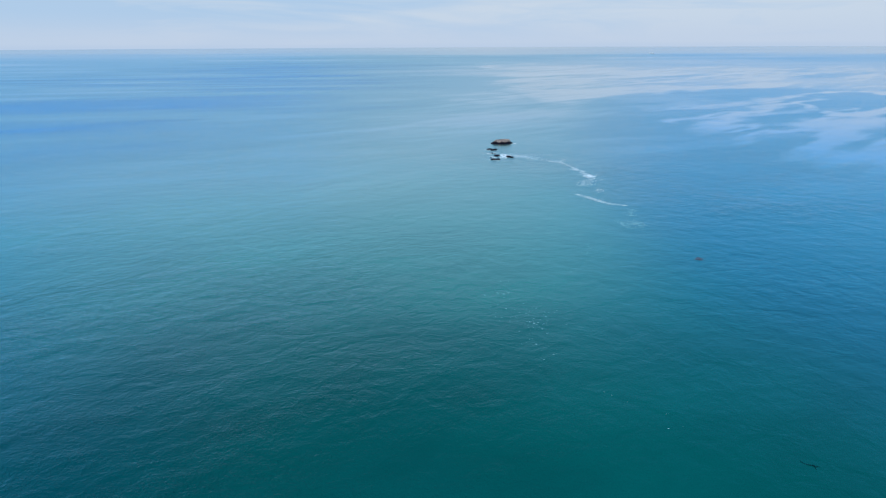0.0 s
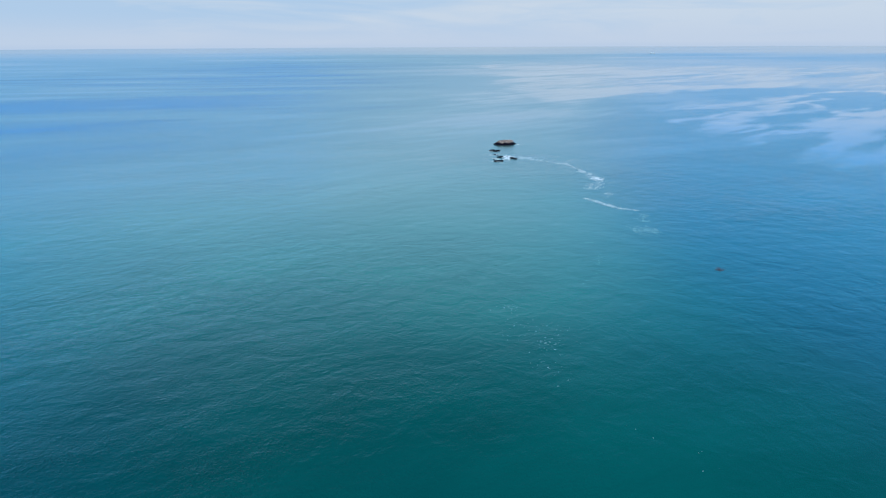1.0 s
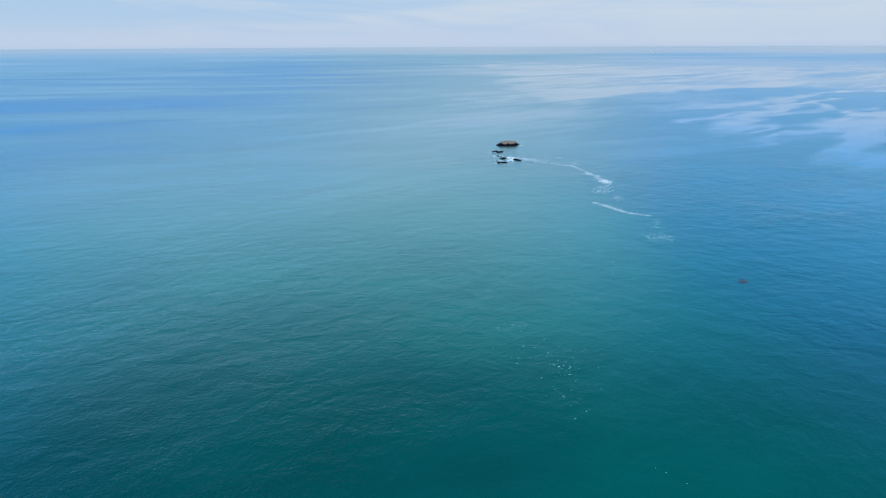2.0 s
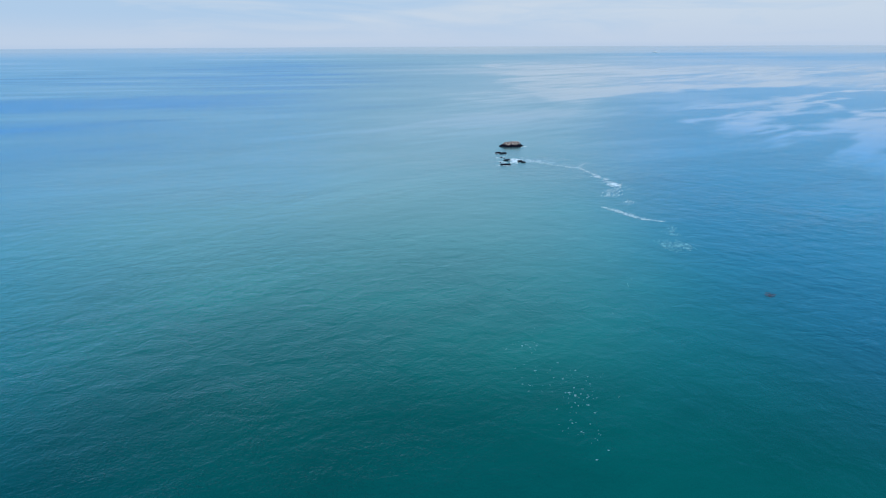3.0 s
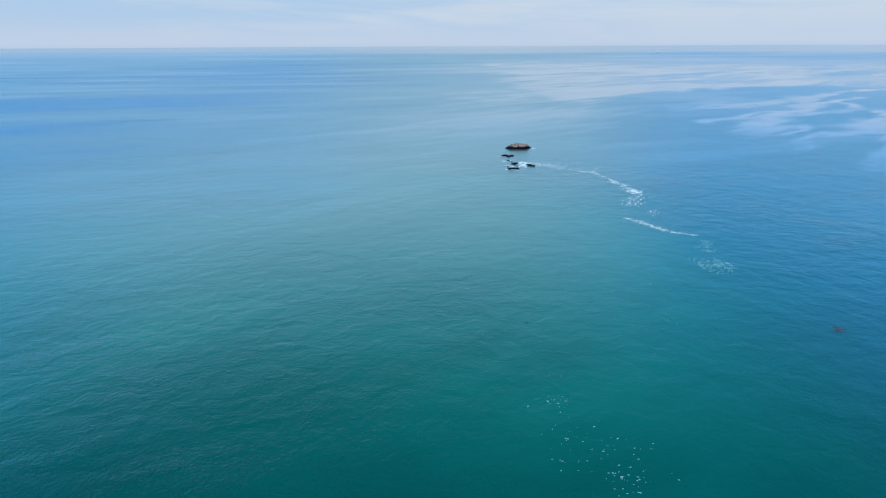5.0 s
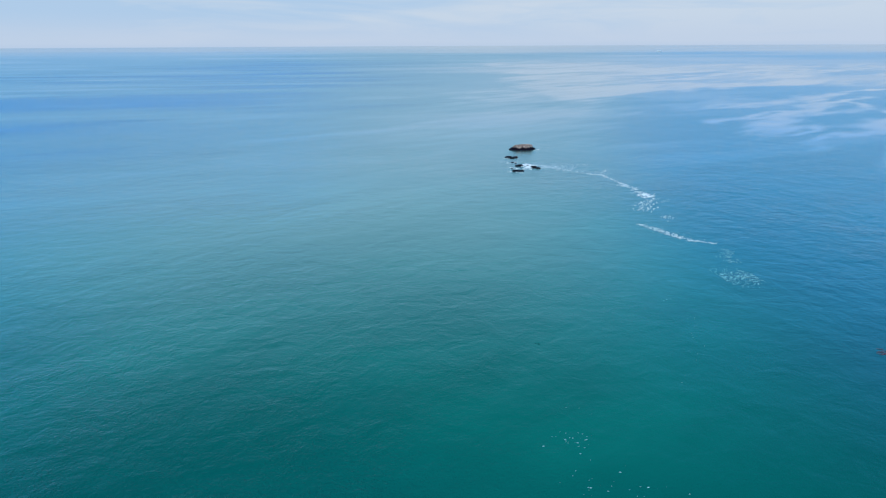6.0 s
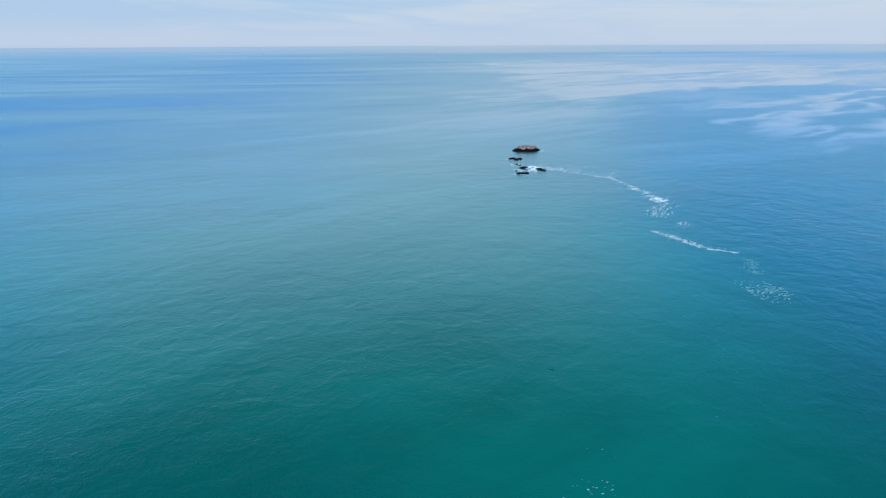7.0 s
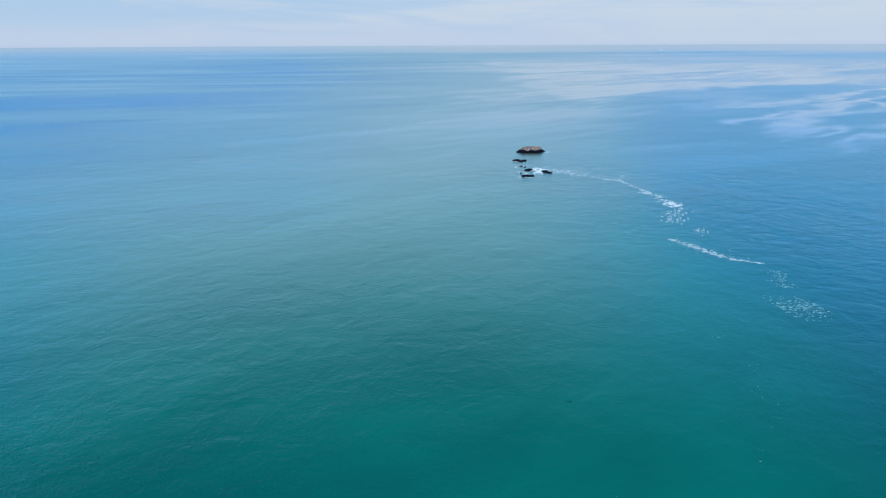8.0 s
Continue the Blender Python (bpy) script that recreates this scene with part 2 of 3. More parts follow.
def rock_material(name, top, crown):
    """Black wet weed and mussels up to about `crown` metres, weathered and bird-limed stone above."""
    m, nt, b = material(name, 0.75)
    co = nt.nodes.new("ShaderNodeTexCoord").outputs["Object"]
    sep = nt.nodes.new("ShaderNodeSeparateXYZ")
    nt.links.new(co, sep.inputs[0])
    big, fine = texture(nt, co, 1.8, 4, 0.6), texture(nt, co, 0.75, 4, 0.65)
    stone = mixrgb(nt, span(nt, big, 0.35, 0.65), top, (0.50, 0.36, 0.29, 1))
    stone = mixrgb(nt, span(nt, fine, 0.42, 0.60), (0.08, 0.05, 0.045, 1), stone)
    lime = sums(nt, "MULTIPLY", span(nt, texture(nt, co, 0.9, 4, 0.6, (1, 1, 2)), 0.54, 0.66), 0.40)
    stone = mixrgb(nt, lime, stone, (0.80, 0.68, 0.64, 1))
    wet = mixrgb(nt, span(nt, fine, 0.35, 0.7), (0.003, 0.002, 0.007, 1), (0.011, 0.009, 0.018, 1))
    line = sums(nt, "MULTIPLY_ADD", big, 2.6, sums(nt, "SUBTRACT", sep.outputs["Z"], crown + 1.3))
    dry = span(nt, line, -0.10, 0.20)
    nt.links.new(mixrgb(nt, dry, wet, stone), b.inputs["Base Color"])
    nt.links.new(span(nt, dry, 0, 1, 0.03, 0.2), b.inputs["Specular IOR Level"])
    nt.links.new(span(nt, dry, 0, 1, 0.5, 0.9), b.inputs["Roughness"])
    bump = nt.nodes.new("ShaderNodeBump")
    bump.inputs["Strength"].default_value, bump.inputs["Distance"].default_value = 0.9, 0.15
    nt.links.new(fine, bump.inputs["Height"])
    nt.links.new(bump.outputs[0], b.inputs["Normal"])
    return m


def foam_material(name, thin, thick):
    m, nt, b = material(name, 0.85, 0.2)
    co = nt.nodes.new("ShaderNodeTexCoord").outputs["Object"]
    n = texture(nt, co, 0.5, 3, 0.6)
    nt.links.new(mixrgb(nt, span(nt, n, 0.3, 0.7), thin, thick), b.inputs["Base Color"])
    return m


def plain_material(name, colour, rough=0.5, grain=0.5, vary=0.25):
    m, nt, b = material(name, rough)
    co = nt.nodes.new("ShaderNodeTexCoord").outputs["Object"]
    n = texture(nt, co, grain, 4, 0.6)
    dark = tuple(c * (1 - vary) for c in colour[:3]) + (1,)
    nt.links.new(mixrgb(nt, span(nt, n, 0.3, 0.7), dark, colour), b.inputs["Base Color"])
    return m


SEA = sea_material()
LIMED = rock_material("limed_rock", (0.56, 0.36, 0.29, 1), 1.35)
WETROCK = rock_material("wet_rock", (0.06, 0.05, 0.05, 1), 2.4)
FOAM = foam_material("foam", (0.66, 0.70, 0.75, 1), (0.88, 0.89, 0.89, 1))
THIN_FOAM = foam_material("thin_foam", (0.24, 0.50, 0.55, 1), (0.54, 0.77, 0.78, 1))
WASH = foam_material("surf_wash", (0.28, 0.43, 0.51, 1), (0.58, 0.68, 0.74, 1))
KELP = plain_material("kelp", (0.17, 0.075, 0.095, 1), 0.5, 0.4, 0.4)
DARK_KELP = plain_material("dark_kelp", (0.002, 0.034, 0.040, 1), 0.8, 0.3, 0.4)
DARK_KELP.node_tree.nodes["Principled BSDF"].inputs["Specular IOR Level"].default_value = 0.05
BOATWHITE = plain_material("boat_white", (0.82, 0.83, 0.84, 1), 0.35, 2.0, 0.08)
BOATGLASS = plain_material("boat_window", (0.03, 0.04, 0.05, 1), 0.1, 2.0, 0.2)


# ---------------------------------------------------------------- the sea
def water_fields(x, y):
    """Where the water is silty green, pale with grey sky sheen painted in, open blue, or smoothed by slicks."""
    d = np.hypot(x, y)
    s = np.clip(d * 0.045, 5, 200)
    wx = x + s * fbm(x, y, 190, 3) + 0.5 * s * fbm(x, y, 60, 11)
    wy = y + s * fbm(x, y, 210, 7) + 0.5 * s * fbm(x, y, 55, 15)
    # the tide front with the foam on it parts the green water from the blue
    front = np.interp(wy, [60, 110, 160, 200, 230, 280, 330, 500, 900], [84, 74, 66, 66, 68, 74, 80, 110, 260])
    right = step(-22, 26, wx - front)
    left = step(-70, -260, wx + 0.20 * (wy - 250))
    near = step(150, 70, wy)
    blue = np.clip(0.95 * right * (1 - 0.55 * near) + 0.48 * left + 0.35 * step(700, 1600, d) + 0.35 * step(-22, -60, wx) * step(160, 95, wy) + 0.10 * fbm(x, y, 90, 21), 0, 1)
    murk = 0.95 * band(wx, wy, 22, 158, 24, 222, 33) + 0.95 * band(wx, wy, -80, 190, 0, 240, 65)
    murk = murk + 0.6 * band(wx, wy, -160, 180, -110, 215, 30) + 0.11 * step(230, 120, wy) * step(-40, 20, wx) + 0.14 * band(wx, wy, -8, 70, 25, 100, 28) + 0.10 * band(wx, wy, -35, 118, 5, 135, 26) + 0.42 * band(wx, wy, -50, 170, 20, 176, 20) + 0.12 * band(wx, wy, 30, 75, 62, 115, 30)
    murk = np.clip(murk * (1 - 0.7 * right) * (1 + 0.45 * fbm(x, y, 45, 25)), 0, 1)
    # pale plume: thin silt plus painted reflection of the grey cloud
    silt_sheen = 0.85 * band(wx, wy, -20, 255, 15, 400, 80) + 0.6 * band(wx, wy, 5, 400, 30, 700, 95) + 0.95 * band(wx, wy, -200, 215, -60, 320, 75)
    silt_sheen = np.clip(0.36 * silt_sheen * step(150, 235, wy) * (1 - 0.85 * right) * (1 + 0.5 * fbm(x * 0.7, y, 40, 27)), 0, 1)
    # grey sky reflection round the rocks, painted on as paler water
    silt_sheen = np.maximum(silt_sheen, 0.30 * np.exp(-((x - 30) ** 2 + 0.5 * (y - 315) ** 2) / 38 ** 2) * (1 + 0.6 * fbm(x, y, 25, 33)))
    # slicks
    curl = 0.030 * d * step(90, 220, x)
    wx, wy = wx + curl * fbm(x, y, 48, 57, 3), wy + curl * fbm(x, y, 44, 59, 3)
    far_right = step(-35, 60, wy - np.interp(wx, [20, 75, 204, 313, 427, 600], [430, 514, 686, 774, 800, 830])) * step(20, 150, wx)
    slick = 0.85 * far_right * step(2600, 1600, d)
    slick = np.maximum(slick, 0.85 * band(wx, wy, 181, 486, 279, 568, 9))
    slick = np.maximum(slick, 0.90 * band(wx, wy, 215, 470, 420, 690, 15))
    slick = np.maximum(slick, 0.95 * band(wx, wy, 290, 450, 520, 590, 42))
    slick = np.maximum(slick, 0.55 * band(wx, wy, 205, 392, 300, 450, 16))
    slick = np.maximum(slick, 0.60 * band(wx, wy, 225, 290, 260, 330, 16))
    slick = np.maximum(slick, 0.66 * band(wx, wy, 0, 420, 90, 760, 100))
    slick = np.maximum(slick, 0.34 * band(wx, wy, -40, 270, 10, 460, 100))
    # feathered along the drift
    u, v = 0.77 * x + 0.64 * y, 0.77 * y - 0.64 * x
    feather = fbm(u * 0.22, v, 42, 51, 5) + 0.45 * fbm(u * 0.25, v, 13, 53, 4)
    swirl = step(150, 230, x) * band(wx, wy, 230, 430, 520, 720, 150)
    slick = np.maximum(slick, 0.9 * swirl * step(-0.12, 0.32, feather))
    slick = step(0.08, 1.0, 0.92 * slick + 0.58 * (feather + 0.5 * fbm(u * 0.2, v, 7, 55, 3)) * step(0.03, 0.25, slick)) * (0.55 + 0.45 * np.clip(slick * 1.25, 0, 1))
    thread = step(0.0, 0.6, fbm(0.3 * (x + 0.3 * y), y - 0.3 * x, 48, 71, 4))
    slick = np.maximum(slick, 0.38 * thread * step(190, 330, d) * step(1200, 700, d))
    # thin streaks far out, paler towards the right and the horizon
    side = step(-0.45, 0.30, x / np.maximum(d, 1))
    streak = fbm(x * 0.45, y, 150, 31, 4) * step(2600, 1200, d) + fbm(x * 0.45, y, 420, 61, 4) * step(1200, 2600, d)
    base = 0.02 + 0.60 * side + 0.55 * streak
    fine = step(0.18, 0.42, fbm(x * 0.22, y - 0.15 * x, 170, 91, 4))
    slick = np.maximum(slick, np.clip(base, 0, 0.85) * step(560, 1100, d))
    slick = np.maximum(slick, 0.5 * fine * step(700, 1500, d))
    slick = slick + (1 - slick) * (0.80 - 0.40 * side + 0.2 * fbm(x, y, 1300, 81, 2)) * step(2500, 4700, d)
    slick = slick + (1.10 - slick) * step(1700, 4900, d - 300 * side) * np.clip(0.85 + 0.9 * fbm(0.16 * x, y, 300, 83, 4), 0, 0.95)
    # wind-ruffled darker water, its sky-blue reflection painted on as azure colour
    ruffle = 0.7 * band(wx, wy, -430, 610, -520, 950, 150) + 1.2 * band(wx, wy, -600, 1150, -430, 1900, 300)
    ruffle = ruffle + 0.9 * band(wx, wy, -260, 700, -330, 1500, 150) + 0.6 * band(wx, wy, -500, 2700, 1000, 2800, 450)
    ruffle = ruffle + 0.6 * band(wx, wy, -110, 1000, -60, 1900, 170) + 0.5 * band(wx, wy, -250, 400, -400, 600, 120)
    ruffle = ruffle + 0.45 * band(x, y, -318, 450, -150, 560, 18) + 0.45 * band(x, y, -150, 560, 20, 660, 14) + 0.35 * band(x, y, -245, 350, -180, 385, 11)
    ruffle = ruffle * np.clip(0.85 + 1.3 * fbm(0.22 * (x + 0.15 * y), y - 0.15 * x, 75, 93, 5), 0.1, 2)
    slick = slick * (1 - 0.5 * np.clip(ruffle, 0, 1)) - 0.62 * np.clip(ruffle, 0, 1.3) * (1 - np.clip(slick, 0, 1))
    lane = step(0.02, 0.40, fbm(0.12 * (x + 0.2 * y), y - 0.2 * x, 46, 97, 4)) * step(420, 800, d) * (1 - side)
    slick = slick + (0.75 - slick) * 0.40 * lane * step(3600, 2400, d)
    # broken water round the rocks keeps no slick
    slick = np.where(slick > 0, slick * (1 - 0.85 * np.exp(-((x - 36) ** 2 + 0.6 * (y - 345) ** 2) / 55 ** 2)), slick)
    # wind-blown chop, strongest on the near dark water, weak on the calm green water towards the front
    chop = 0.40 + 0.80 * step(45, -30, wx) * step(230, 110, wy) + 0.75 * right * step(160, 260, wy) + 0.30 * step(20, -60, wx) + 0.25 * step(200, 300, wy)
    chop = chop + 0.6 * np.exp(-((x - 32) ** 2 + 0.7 * (y - 318) ** 2) / 45 ** 2)
    chop = chop * (1 + 0.55 * fbm(0.6 * x, y, 38, 101, 3))
    # the painted sky blue also deepens the far blue field
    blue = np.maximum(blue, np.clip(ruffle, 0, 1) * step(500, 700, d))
    return murk, silt_sheen, blue, np.clip(slick, -1, 1.5), np.clip(chop, 0.15, 1.9)


def build_sea():
    ahead = np.radians(np.linspace(-58, 58, 660))
    behind = np.radians(np.linspace(58, 302, 62)[1:-1])
    turn = np.concatenate((ahead, behind))
    rings = [30.0]
    while rings[-1] < SEA_EDGE:
        rings.append(rings[-1] * 1.0046)
    rings = np.array(rings)
    rings *= SEA_EDGE / rings[-1]
    nr, nc = len(rings), len(turn)
    x = (rings[:, None] * np.sin(turn)[None]).ravel()
    y = (rings[:, None] * np.cos(turn)[None]).ravel()
    x, y = np.append(x, 0.0), np.append(y, 0.0)
    co = np.stack((x, y, sea_height(x, y)), 1)
    i, j = np.meshgrid(np.arange(nr - 1), np.arange(nc), indexing="ij")
    k = (j + 1) % nc
    quads = np.stack((i * nc + j, (i + 1) * nc + j, (i + 1) * nc + k, i * nc + k), -1).reshape(-1, 4)[:, ::-1]
    hub = len(x) - 1
    c = np.arange(nc)
    fan = np.stack((np.full(nc, hub), (c + 1) % nc, c), 1)
    me = bpy.data.meshes.new("sea")
    me.vertices.add(len(co))
    me.vertices.foreach_set("co", co.astype(np.float32).ravel())
    me.loops.add(quads.size + fan.size)
    me.loops.foreach_set("vertex_index", np.concatenate((quads.ravel(), fan.ravel())).astype(np.int32))
    me.polygons.add(len(quads) + len(fan))
    starts = np.concatenate((np.arange(len(quads)) * 4, quads.size + np.arange(len(fan)) * 3))
    me.polygons.foreach_set("loop_start", starts.astype(np.int32))
    me.update(calc_edges=True)
    me.validate()
    me.shade_smooth()
    for name, values in zip(("murk", "silt_sheen", "blue", "slick", "chop"), water_fields(x, y)):
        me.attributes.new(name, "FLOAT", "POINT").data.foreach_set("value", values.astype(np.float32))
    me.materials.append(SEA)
    return tagged(new("water", me), "calm teal and blue open sea with small ripples and pale slicks", "sea", kind="structure")


build_sea()


# ---------------------------------------------------------------- helpers for things
def part(name, bm, mat, parent=None, label="", smooth=False):
    me = bpy.data.meshes.new(name)
    bm.to_mesh(me)
    bm.free()
    me.materials.append(mat)
    if smooth:
        me.shade_smooth()
    ob = new(name, me)
    ob.parent = parent
    if label:
        ob["label"] = label
    return ob


def make_rock(name, x, y, size, turn, seed, mat, label, shelf=0.3, group=""):
    """A sea rock: size is its length, depth and height above the water. A low, broken wet shelf (shelf: its share of the height)
    runs round a steeper, lumpy crown."""
    bm = bmesh.new()
    off = Vector((seed * 7.31, seed * 3.17, seed * 1.93))
    rings, spokes = (34, 110) if size[0] > 5 else (18, 48)
    half_x, half_y, high = size[0] / 2, size[1] / 2, size[2]

    def height(px, py):
        lump = noise.fractal(Vector((px * 0.55, py * 0.55, 0)) / max(1.0, high) * 1.2 + off, 1.0, 2.0, 3)
        crag = noise.ridged_multi_fractal(Vector((px, py, 3)) * 0.75 + off, 0.9, 2.1, 4, 1.0, 2.0) - 1
        chip = noise.fractal(Vector((px, py, 7)) * 2.3 + off, 0.8, 2.0, 3)
        rim = math.hypot(px / half_x, py / half_y) + 0.20 * lump + 0.10 * chip
        crown = min(1, max(0, (0.86 - rim) / 0.24))
        crown = crown * crown * (3 - 2 * crown)
        skirt = min(1, max(0, (1.12 - rim) / 0.2))
        top = 0.78 + 0.16 * lump + 0.14 * px / half_x + 0.13 * crag + 0.12 * chip
        low = shelf * (0.8 + 0.9 * chip + 0.7 * lump)
        return -0.9 + skirt * (0.9 + high * (low * (1 - crown) + top * crown))

    hub = bm.verts.new((0, 0, height(0, 0)))
    loops = []
    for k in range(1, rings + 1):
        r = 1.3 * k / rings
        loops.append([])
        for j in range(spokes):
            a = 2 * math.pi * (j + 0.5 * (k % 2)) / spokes
            px, py = r * half_x * math.cos(a), r * half_y * math.sin(a)
            # steep faces lean and overhang a little
            push = 0.10 * noise.noise(Vector((px, py, 11)) * 1.4 + off)
            loops[-1].append(bm.verts.new((px * (1 + push), py * (1 + push), height(px, py))))
    for j in range(spokes):
        bm.faces.new((hub, loops[0][j], loops[0][(j + 1) % spokes]))
    for p, q in zip(loops, loops[1:]):
        for j in range(spokes):
            bm.faces.new((p[j], q[j], q[(j + 1) % spokes], p[(j + 1) % spokes]))
    ob = part(name, bm, mat)
    ob.matrix_world = pose(x, y, 0.0, 0, 0, turn)
    return tagged(ob, label, "rock", group)


make_rock("sea_rock", 37.4, 379.6, (14.0, 8.0, 2.75), 8, 3, LIMED,
          "large flat-topped rock islet, tan and bird-limed above a black wet base", shelf=0.30)
for x, y, sx, sy, sz, turn, seed in (
        (27.9, 356.6, 3.8, 3.0, 0.75, 14, 11), (31.1, 356.2, 3.2, 2.2, 0.62, -22, 12), (29.6, 353.9, 2.8, 1.6, 0.45, 4, 19), (28.3, 343.3, 1.6, 1.3, 0.4, 0, 13), (29.7, 341.6, 1.1, 1.0, 0.36, 0, 22),
        (30.5, 335.2, 4.1, 2.6, 0.70, 5, 14), (36.6, 331.8, 3.2, 2.4, 0.85, -24, 15), (38.2, 329.8, 2.6, 2.0, 0.60, -30, 20),
        (27.6, 323.2, 3.8, 2.4, 0.75, 4, 16), (30.0, 323.6, 3.0, 2.2, 0.60, 10, 21),
        (26.6, 329.0, 1.1, 1.0, 0.38, 0, 17), (34.4, 335.6, 1.1, 1.0, 0.34, 0, 18)):
    make_rock("low_rock", x, y, (sx, sy, sz), turn, seed, WETROCK,
              "low black wet rock awash in the swell" if sx > 1.8 else "small black rock tip just breaking the water", 0.45, group="low rocks beside the islet")


# ---------------------------------------------------------------- foam
def fleck(bm, x, y, size, rng, thick, stretch=1.0):
    """One thin, ragged, domed scrap of foam."""
    count = rng.randint(6, 9)
    z = float(sea_height(x, y))
    spin, long = rng.uniform(-0.3, 0.3), rng.uniform(1.6, 3.2) * stretch
    rim = []
    for k in range(count):
        a = 2 * math.pi * k / count
        r = 0.74 * size * rng.uniform(0.55, 1.15)
        px, py = r * long * math.cos(a), r * math.sin(a)
        rim.append(bm.verts.new((x + px * math.cos(spin) - py * math.sin(spin), y + px * math.sin(spin) + py * math.cos(spin), z + 0.03)))
    top = bm.verts.new((x, y, z + 0.05 + thick * (0.04 + 0.12 * size)))
    for k in range(count):
        bm.faces.new((rim[k], rim[(k + 1) % count], top))


def foam_patch(name, label, runs, seed, mat=FOAM, stretch=1.0):
    """runs: a, b (the ends of a stretch), half width, how many flecks, smallest and largest radius."""
    bm, rng = bmesh.new(), random.Random(seed)
    for (ax, ay), (bx, by), half, count, small, large in runs:
        n = math.hypot(bx - ax, by - ay) or 1.0
        for k in range(count):
            u = rng.random()
            if half < 3 and noise.noise(Vector((u * n * 0.7, seed * 5.3, 4))) < rng.uniform(-0.5, 0.25):
                continue
            wob = (half < 3) * half * 0.8 * noise.noise(Vector((u * n * 0.25, seed, 0)))
            s = rng.gauss(0, half * 0.5) + wob
            x, y = ax + u * (bx - ax) - s * (by - ay) / n, ay + u * (by - ay) + s * (bx - ax) / n
            fleck(bm, x, y, small + (large - small) * rng.random() ** 2.5, rng, 1.0 if mat is FOAM else 0.4, stretch)
    return tagged(part(name, bm, mat), label, "foam", kind="stuff")


foam_patch("rock_foam", "white surf churning between the low black rocks", [
    ((31.8, 336.5), (37.8, 335), 2.7, 520, 0.14, 0.62), ((33.2, 332), (35.6, 331), 1.9, 260, 0.14, 0.55), ((31.5, 329), (35.5, 328), 2.2, 60, 0.10, 0.35),
    ((26, 332), (29, 327), 2.0, 40, 0.10, 0.35), ((25, 341), (30, 344), 1.5, 30, 0.10, 0.40),
    ((38, 336), (47, 331), 2.9, 190, 0.06, 0.22), ((25, 322), (31, 321), 0.8, 40, 0.08, 0.3),
    ((42.5, 376), (46, 379), 0.7, 30, 0.08, 0.3), ((25, 355), (33, 353), 0.8, 35, 0.08, 0.25)], 1)
foam_patch("foam_line", "thin broken line of white foam drifting on the tide front", [
    ((41.5, 334), (50.3, 325), 2.6, 80, 0.06, 0.22), ((50.3, 325), (57, 318), 1.4, 45, 0.06, 0.20),
    ((57, 318), (62.7, 315), 0.9, 55, 0.06, 0.24), ((62.7, 316), (68, 327), 0.8, 40, 0.06, 0.18),
    ((62.7, 315), (67.7, 295), 1.1, 160, 0.06, 0.29), ((66.5, 297), (69.2, 288), 1.8, 105, 0.06, 0.34),
    ((68.8, 286), (71.0, 280), 2.2, 100, 0.06, 0.33), ((69.0, 281.5), (71.2, 277.0), 2.4, 200, 0.07, 0.40), ((71.0, 276), (62.0, 258), 3.4, 170, 0.05, 0.24),
    ((66, 252), (69, 249), 2.6, 50, 0.05, 0.15)], 2, FOAM, 1.25)
foam_patch("foam_line", "bright broken streak of white foam on the tide front", [
    ((55.8, 243.5), (58.9, 238.7), 0.7, 75, 0.05, 0.22), ((58.9, 238.7), (65.2, 227.4), 1.1, 240, 0.05, 0.22),
    ((58.5, 240.5), (65.0, 230.5), 1.5, 90, 0.05, 0.18),
    ((65.2, 227.4), (72.0, 224.2), 0.6, 110, 0.05, 0.18)], 3, FOAM, 1.3)
foam_patch("foam_scatter", "loose scatter of small white foam scraps", [
    ((71.6, 220), (69.0, 209), 2.0, 210, 0.04, 0.12), ((62.0, 199.0), (70.5, 200.5), 5.2, 400, 0.03, 0.13)], 4, THIN_FOAM, 1.3)
DRIFT_X, DRIFT_Y = 15.0, 131.0      # where the loose flecks lie
foam_patch("foam_flecks", "sparse white foam flecks drifting on green water", [
    ((DRIFT_X + 1, DRIFT_Y + 6), (DRIFT_X - 3, DRIFT_Y + 9), 3.5, 24, 0.035, 0.12),
    ((DRIFT_X - 2, DRIFT_Y + 2), (DRIFT_X + 8, DRIFT_Y - 15), 5.5, 62, 0.035, 0.13),
    ((DRIFT_X + 4, DRIFT_Y - 11), (DRIFT_X + 8, DRIFT_Y - 7), 3.0, 16, 0.05, 0.16),
    ((DRIFT_X + 8, DRIFT_Y), (DRIFT_X + 13, DRIFT_Y - 10), 4.0, 14, 0.035, 0.11),
    ((DRIFT_X + 2, DRIFT_Y - 16), (DRIFT_X + 8, DRIFT_Y - 24), 4.0, 24, 0.035, 0.11),
    ((29, 94), (40, 83), 2.5, 8, 0.035, 0.10), ((15, 147), (19, 145), 1.5, 6, 0.035, 0.11), ((46.5, 180), (43, 166), 1.2, 16, 0.03, 0.07), ((43, 166), (36, 151), 1.6, 8, 0.03, 0.08), ((43, 186), (46, 187), 0.6, 6, 0.03, 0.09)], 5, THIN_FOAM)
foam_patch("surf_wash", "thin pale wash trailing off the rocks", [
    ((36, 338), (54, 328), 7.0, 1500, 0.03, 0.12), ((46, 341), (62, 336), 4.5, 320, 0.03, 0.10), ((54, 326), (66, 316), 3.5, 260, 0.03, 0.10), ((22, 346), (31, 341), 4.2, 110, 0.03, 0.14),
    ((22, 330), (30, 318), 4.5, 120, 0.03, 0.13), ((66.0, 300), (74, 270), 4.0, 180, 0.03, 0.12), ((56, 243), (68, 226), 3.2, 150, 0.03, 0.10)], 6, WASH, 2.2)


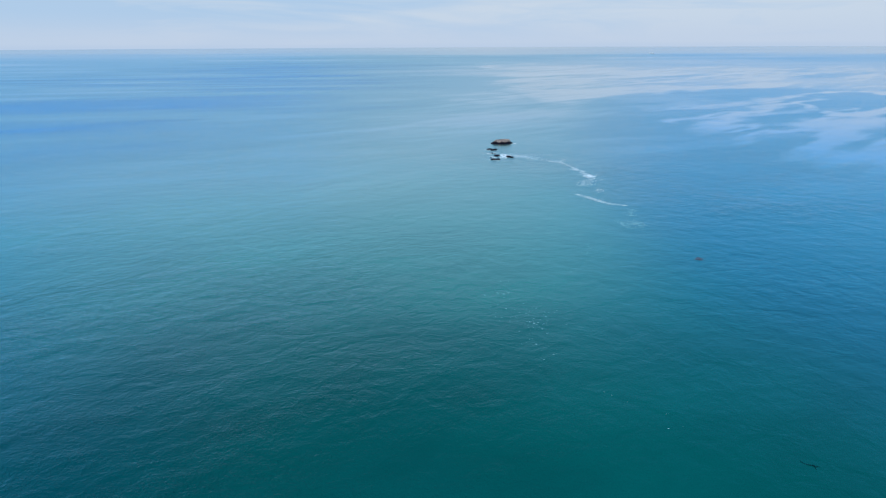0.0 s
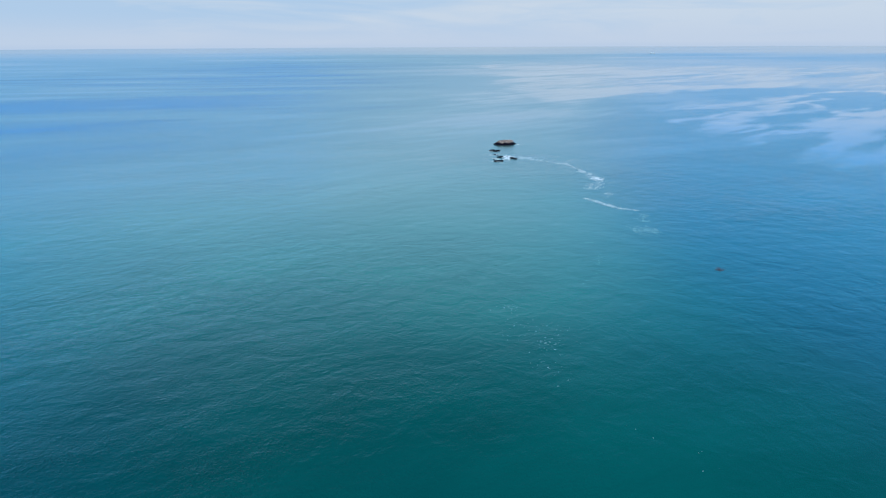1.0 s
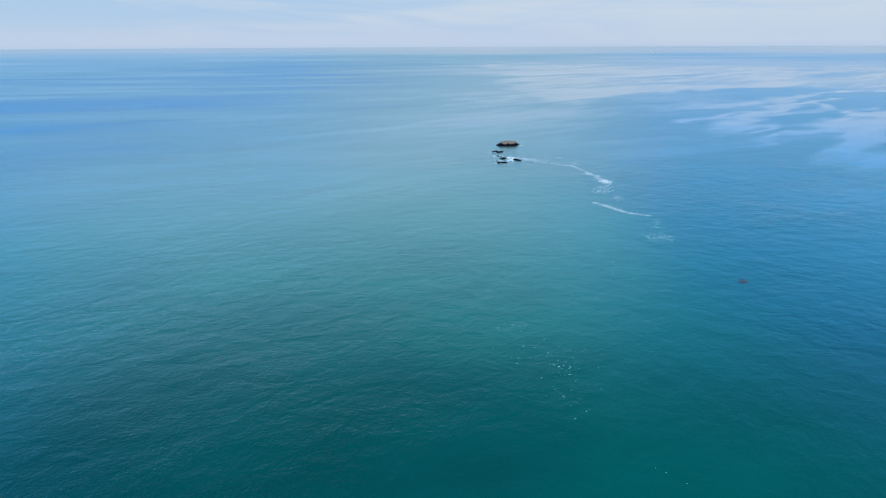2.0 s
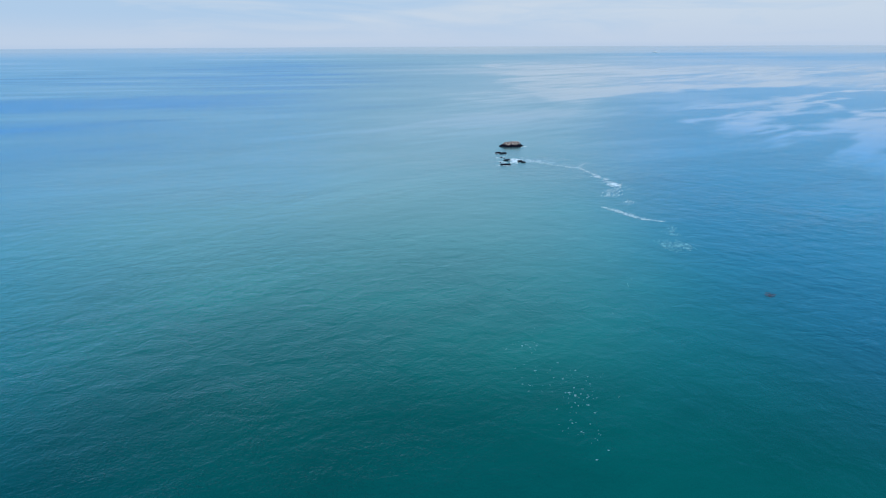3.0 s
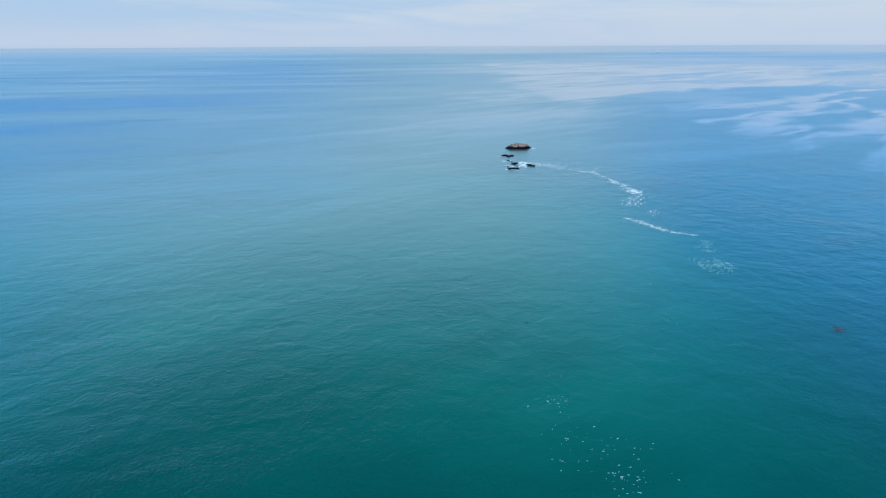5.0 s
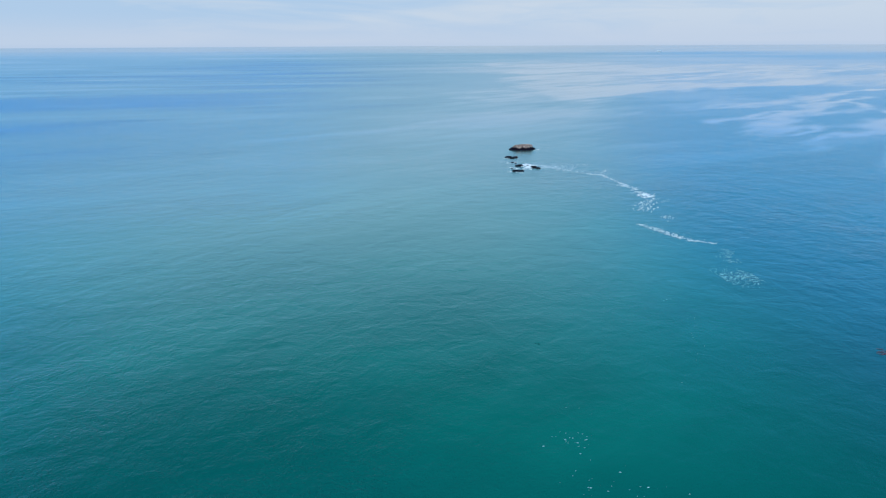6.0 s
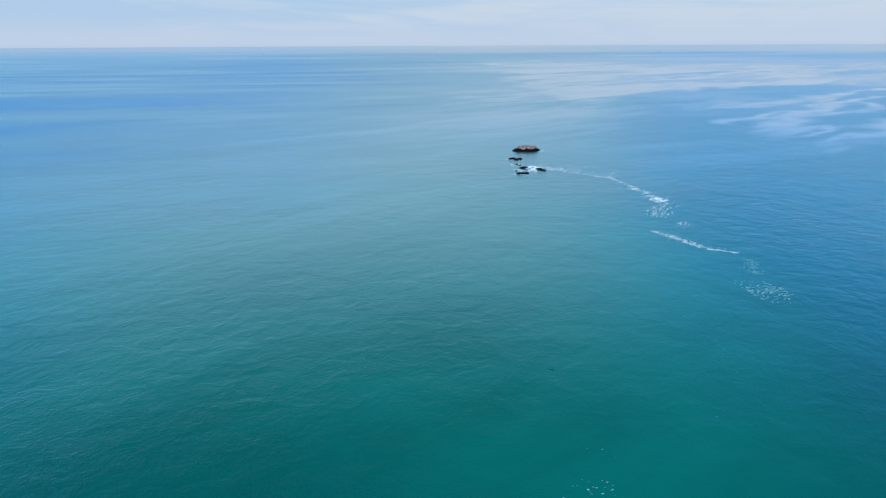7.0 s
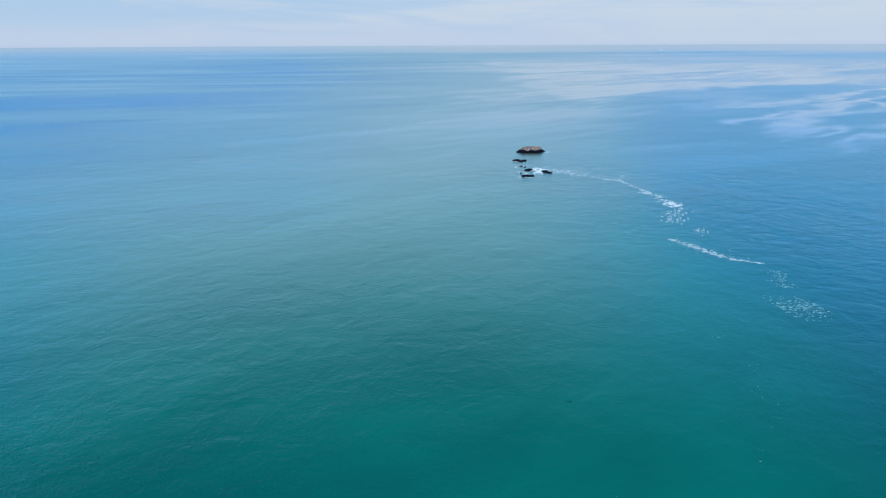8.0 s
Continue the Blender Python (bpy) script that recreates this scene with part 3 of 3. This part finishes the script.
# ---------------------------------------------------------------- drifting kelp
def kelp_clump(x, y):
    base = tagged(new("kelp_clump"), "loose reddish-brown clump of kelp floating at the surface", "seaweed")
    base.matrix_world = pose(x, y, float(sea_height(x, y)))
    rng = random.Random(8)
    for k in range(15):
        bm = bmesh.new()
        a, r = rng.uniform(0, 6.28), 0.8 * rng.random() ** 0.7
        px, py, way_, bend = r * 1.5 * math.cos(a), r * 2.0 * math.sin(a), rng.uniform(-0.7, 0.7), rng.uniform(-0.5, 0.5)
        wide, pts = rng.uniform(0.04, 0.10), []
        for s in range(7):
            w = wide * math.sin(math.pi * (s + 0.4) / 7)
            cx, cy = px + 0.19 * s * math.cos(way_), py + 0.19 * s * math.sin(way_)
            z = float(sea_height(x + cx, y + cy)) - base.matrix_world.translation.z + 0.05 + 0.02 * math.sin(s + k)
            pts.append([bm.verts.new((cx - w * math.sin(way_), cy + w * math.cos(way_), z)), bm.verts.new((cx, cy, z + 0.03)),
                        bm.verts.new((cx + w * math.sin(way_), cy - w * math.cos(way_), z))])
            way_ += bend * 0.25
        for p, q in zip(pts, pts[1:]):
            bm.faces.new((p[0], p[1], q[1], q[0]))
            bm.faces.new((p[1], p[2], q[2], q[1]))
        part("blade", bm, KELP, base)


kelp_clump(74.6, 163.2)


def kelp_strand(x, y, turn, label, size=1.0):
    """One dark stipe with a bladder at its end and two blades, lying awash."""
    base = tagged(new("kelp_strand"), label, "seaweed")
    base.matrix_world = pose(x, y, float(sea_height(x, y)) + 0.02, 0, 0, turn) @ Matrix.Scale(size, 4)
    bm = bmesh.new()
    rows = []
    for k in range(13):
        u = k / 12
        px, py = -0.7 + 1.7 * u, 0.55 * u * u - 0.25 * math.sin(2.6 * u)
        r = 0.055 * (0.45 + 0.55 * u)
        rows.append([bm.verts.new((px, py + r * math.cos(a), 0.06 + r * math.sin(a))) for a in np.linspace(0, 5.236, 6)])
    for p, q in zip(rows, rows[1:]):
        for j in range(6):
            bm.faces.new((p[j], p[(j + 1) % 6], q[(j + 1) % 6], q[j]))
    part("stipe", bm, DARK_KELP, base, smooth=True)
    bm = bmesh.new()
    bmesh.ops.create_uvsphere(bm, u_segments=12, v_segments=8, radius=0.13, matrix=Matrix.Translation((1.06, 0.45, 0.07)) @ Matrix.Diagonal((1.3, 1, 0.8, 1)))
    part("bladder", bm, DARK_KELP, base, smooth=True)
    for bend in (-0.5, 0.35):
        bm = bmesh.new()
        rows = []
        for k in range(8):
            u = k / 7
            w = 0.10 * math.sin(math.pi * (u * 0.9 + 0.1))
            px, py = 1.1 + 0.75 * u * math.cos(bend), 0.45 + 0.9 * u * math.sin(bend * (1 + 0.6 * u))
            rows.append([bm.verts.new((px, py - w, 0.05)), bm.verts.new((px, py, 0.085)), bm.verts.new((px, py + w, 0.05))])
        for p, q in zip(rows, rows[1:]):
            bm.faces.new((p[0], q[0], q[1], p[1]))
            bm.faces.new((p[1], q[1], q[2], p[2]))
        part("blade", bm, DARK_KELP, base)


kelp_strand(54.3, 73.7, -52, "single dark curved strand of kelp lying awash")
kelp_strand(13.6, 167.0, -35, "tiny dark scrap of kelp afloat on green water", 0.42)


# ---------------------------------------------------------------- far boat
def box(bm, x0, x1, y0, y1, z0, z1, taper=0.0):
    v = [bm.verts.new((x + (taper if x == x0 else -taper) * (z == z1), y, z)) for z in (z0, z1) for y in (y0, y1) for x in (x0, x1)]
    for f in ((0, 2, 3, 1), (4, 5, 7, 6), (0, 1, 5, 4), (2, 6, 7, 3), (0, 4, 6, 2), (1, 3, 7, 5)):
        bm.faces.new([v[k] for k in f])


def far_boat(x, y, turn):
    boat = tagged(new("motor_yacht"), "white motor yacht far off near the horizon", "boat")
    boat.matrix_world = pose(x, y, float(sea_height(x, y)), 0, 0, turn) @ Matrix.Scale(1.45, 4)
    bm = bmesh.new()
    rows = []
    for px, half, deck in ((-9, 2.3, 2.0), (-4, 2.6, 2.0), (2, 2.5, 2.2), (6, 1.6, 2.6), (9.5, 0.1, 3.1)):
        rows.append([bm.verts.new(c) for c in ((px, -half, deck), (px * 0.93, -half * 0.6, -0.6), (px * 0.93, half * 0.6, -0.6), (px, half, deck))])
    for p, q in zip(rows, rows[1:]):
        for k in range(4):
            bm.faces.new((p[k], p[(k + 1) % 4], q[(k + 1) % 4], q[k]))
    bm.faces.new(rows[0][::-1])
    bm.faces.new(rows[-1])
    part("hull", bm, BOATWHITE, boat)
    bm = bmesh.new()
    box(bm, -5, 4, -1.8, 1.8, 2.0, 4.6, 0.6)
    cabin = part("cabin", bm, BOATWHITE, boat)
    bm = bmesh.new()
    box(bm, -3.9, 2.9, -1.84, 1.84, 3.5, 3.9, 0.1)
    part("window_band", bm, BOATGLASS, cabin, "dark cabin window band")


far_boat(1030.0, 3080.0, 0)
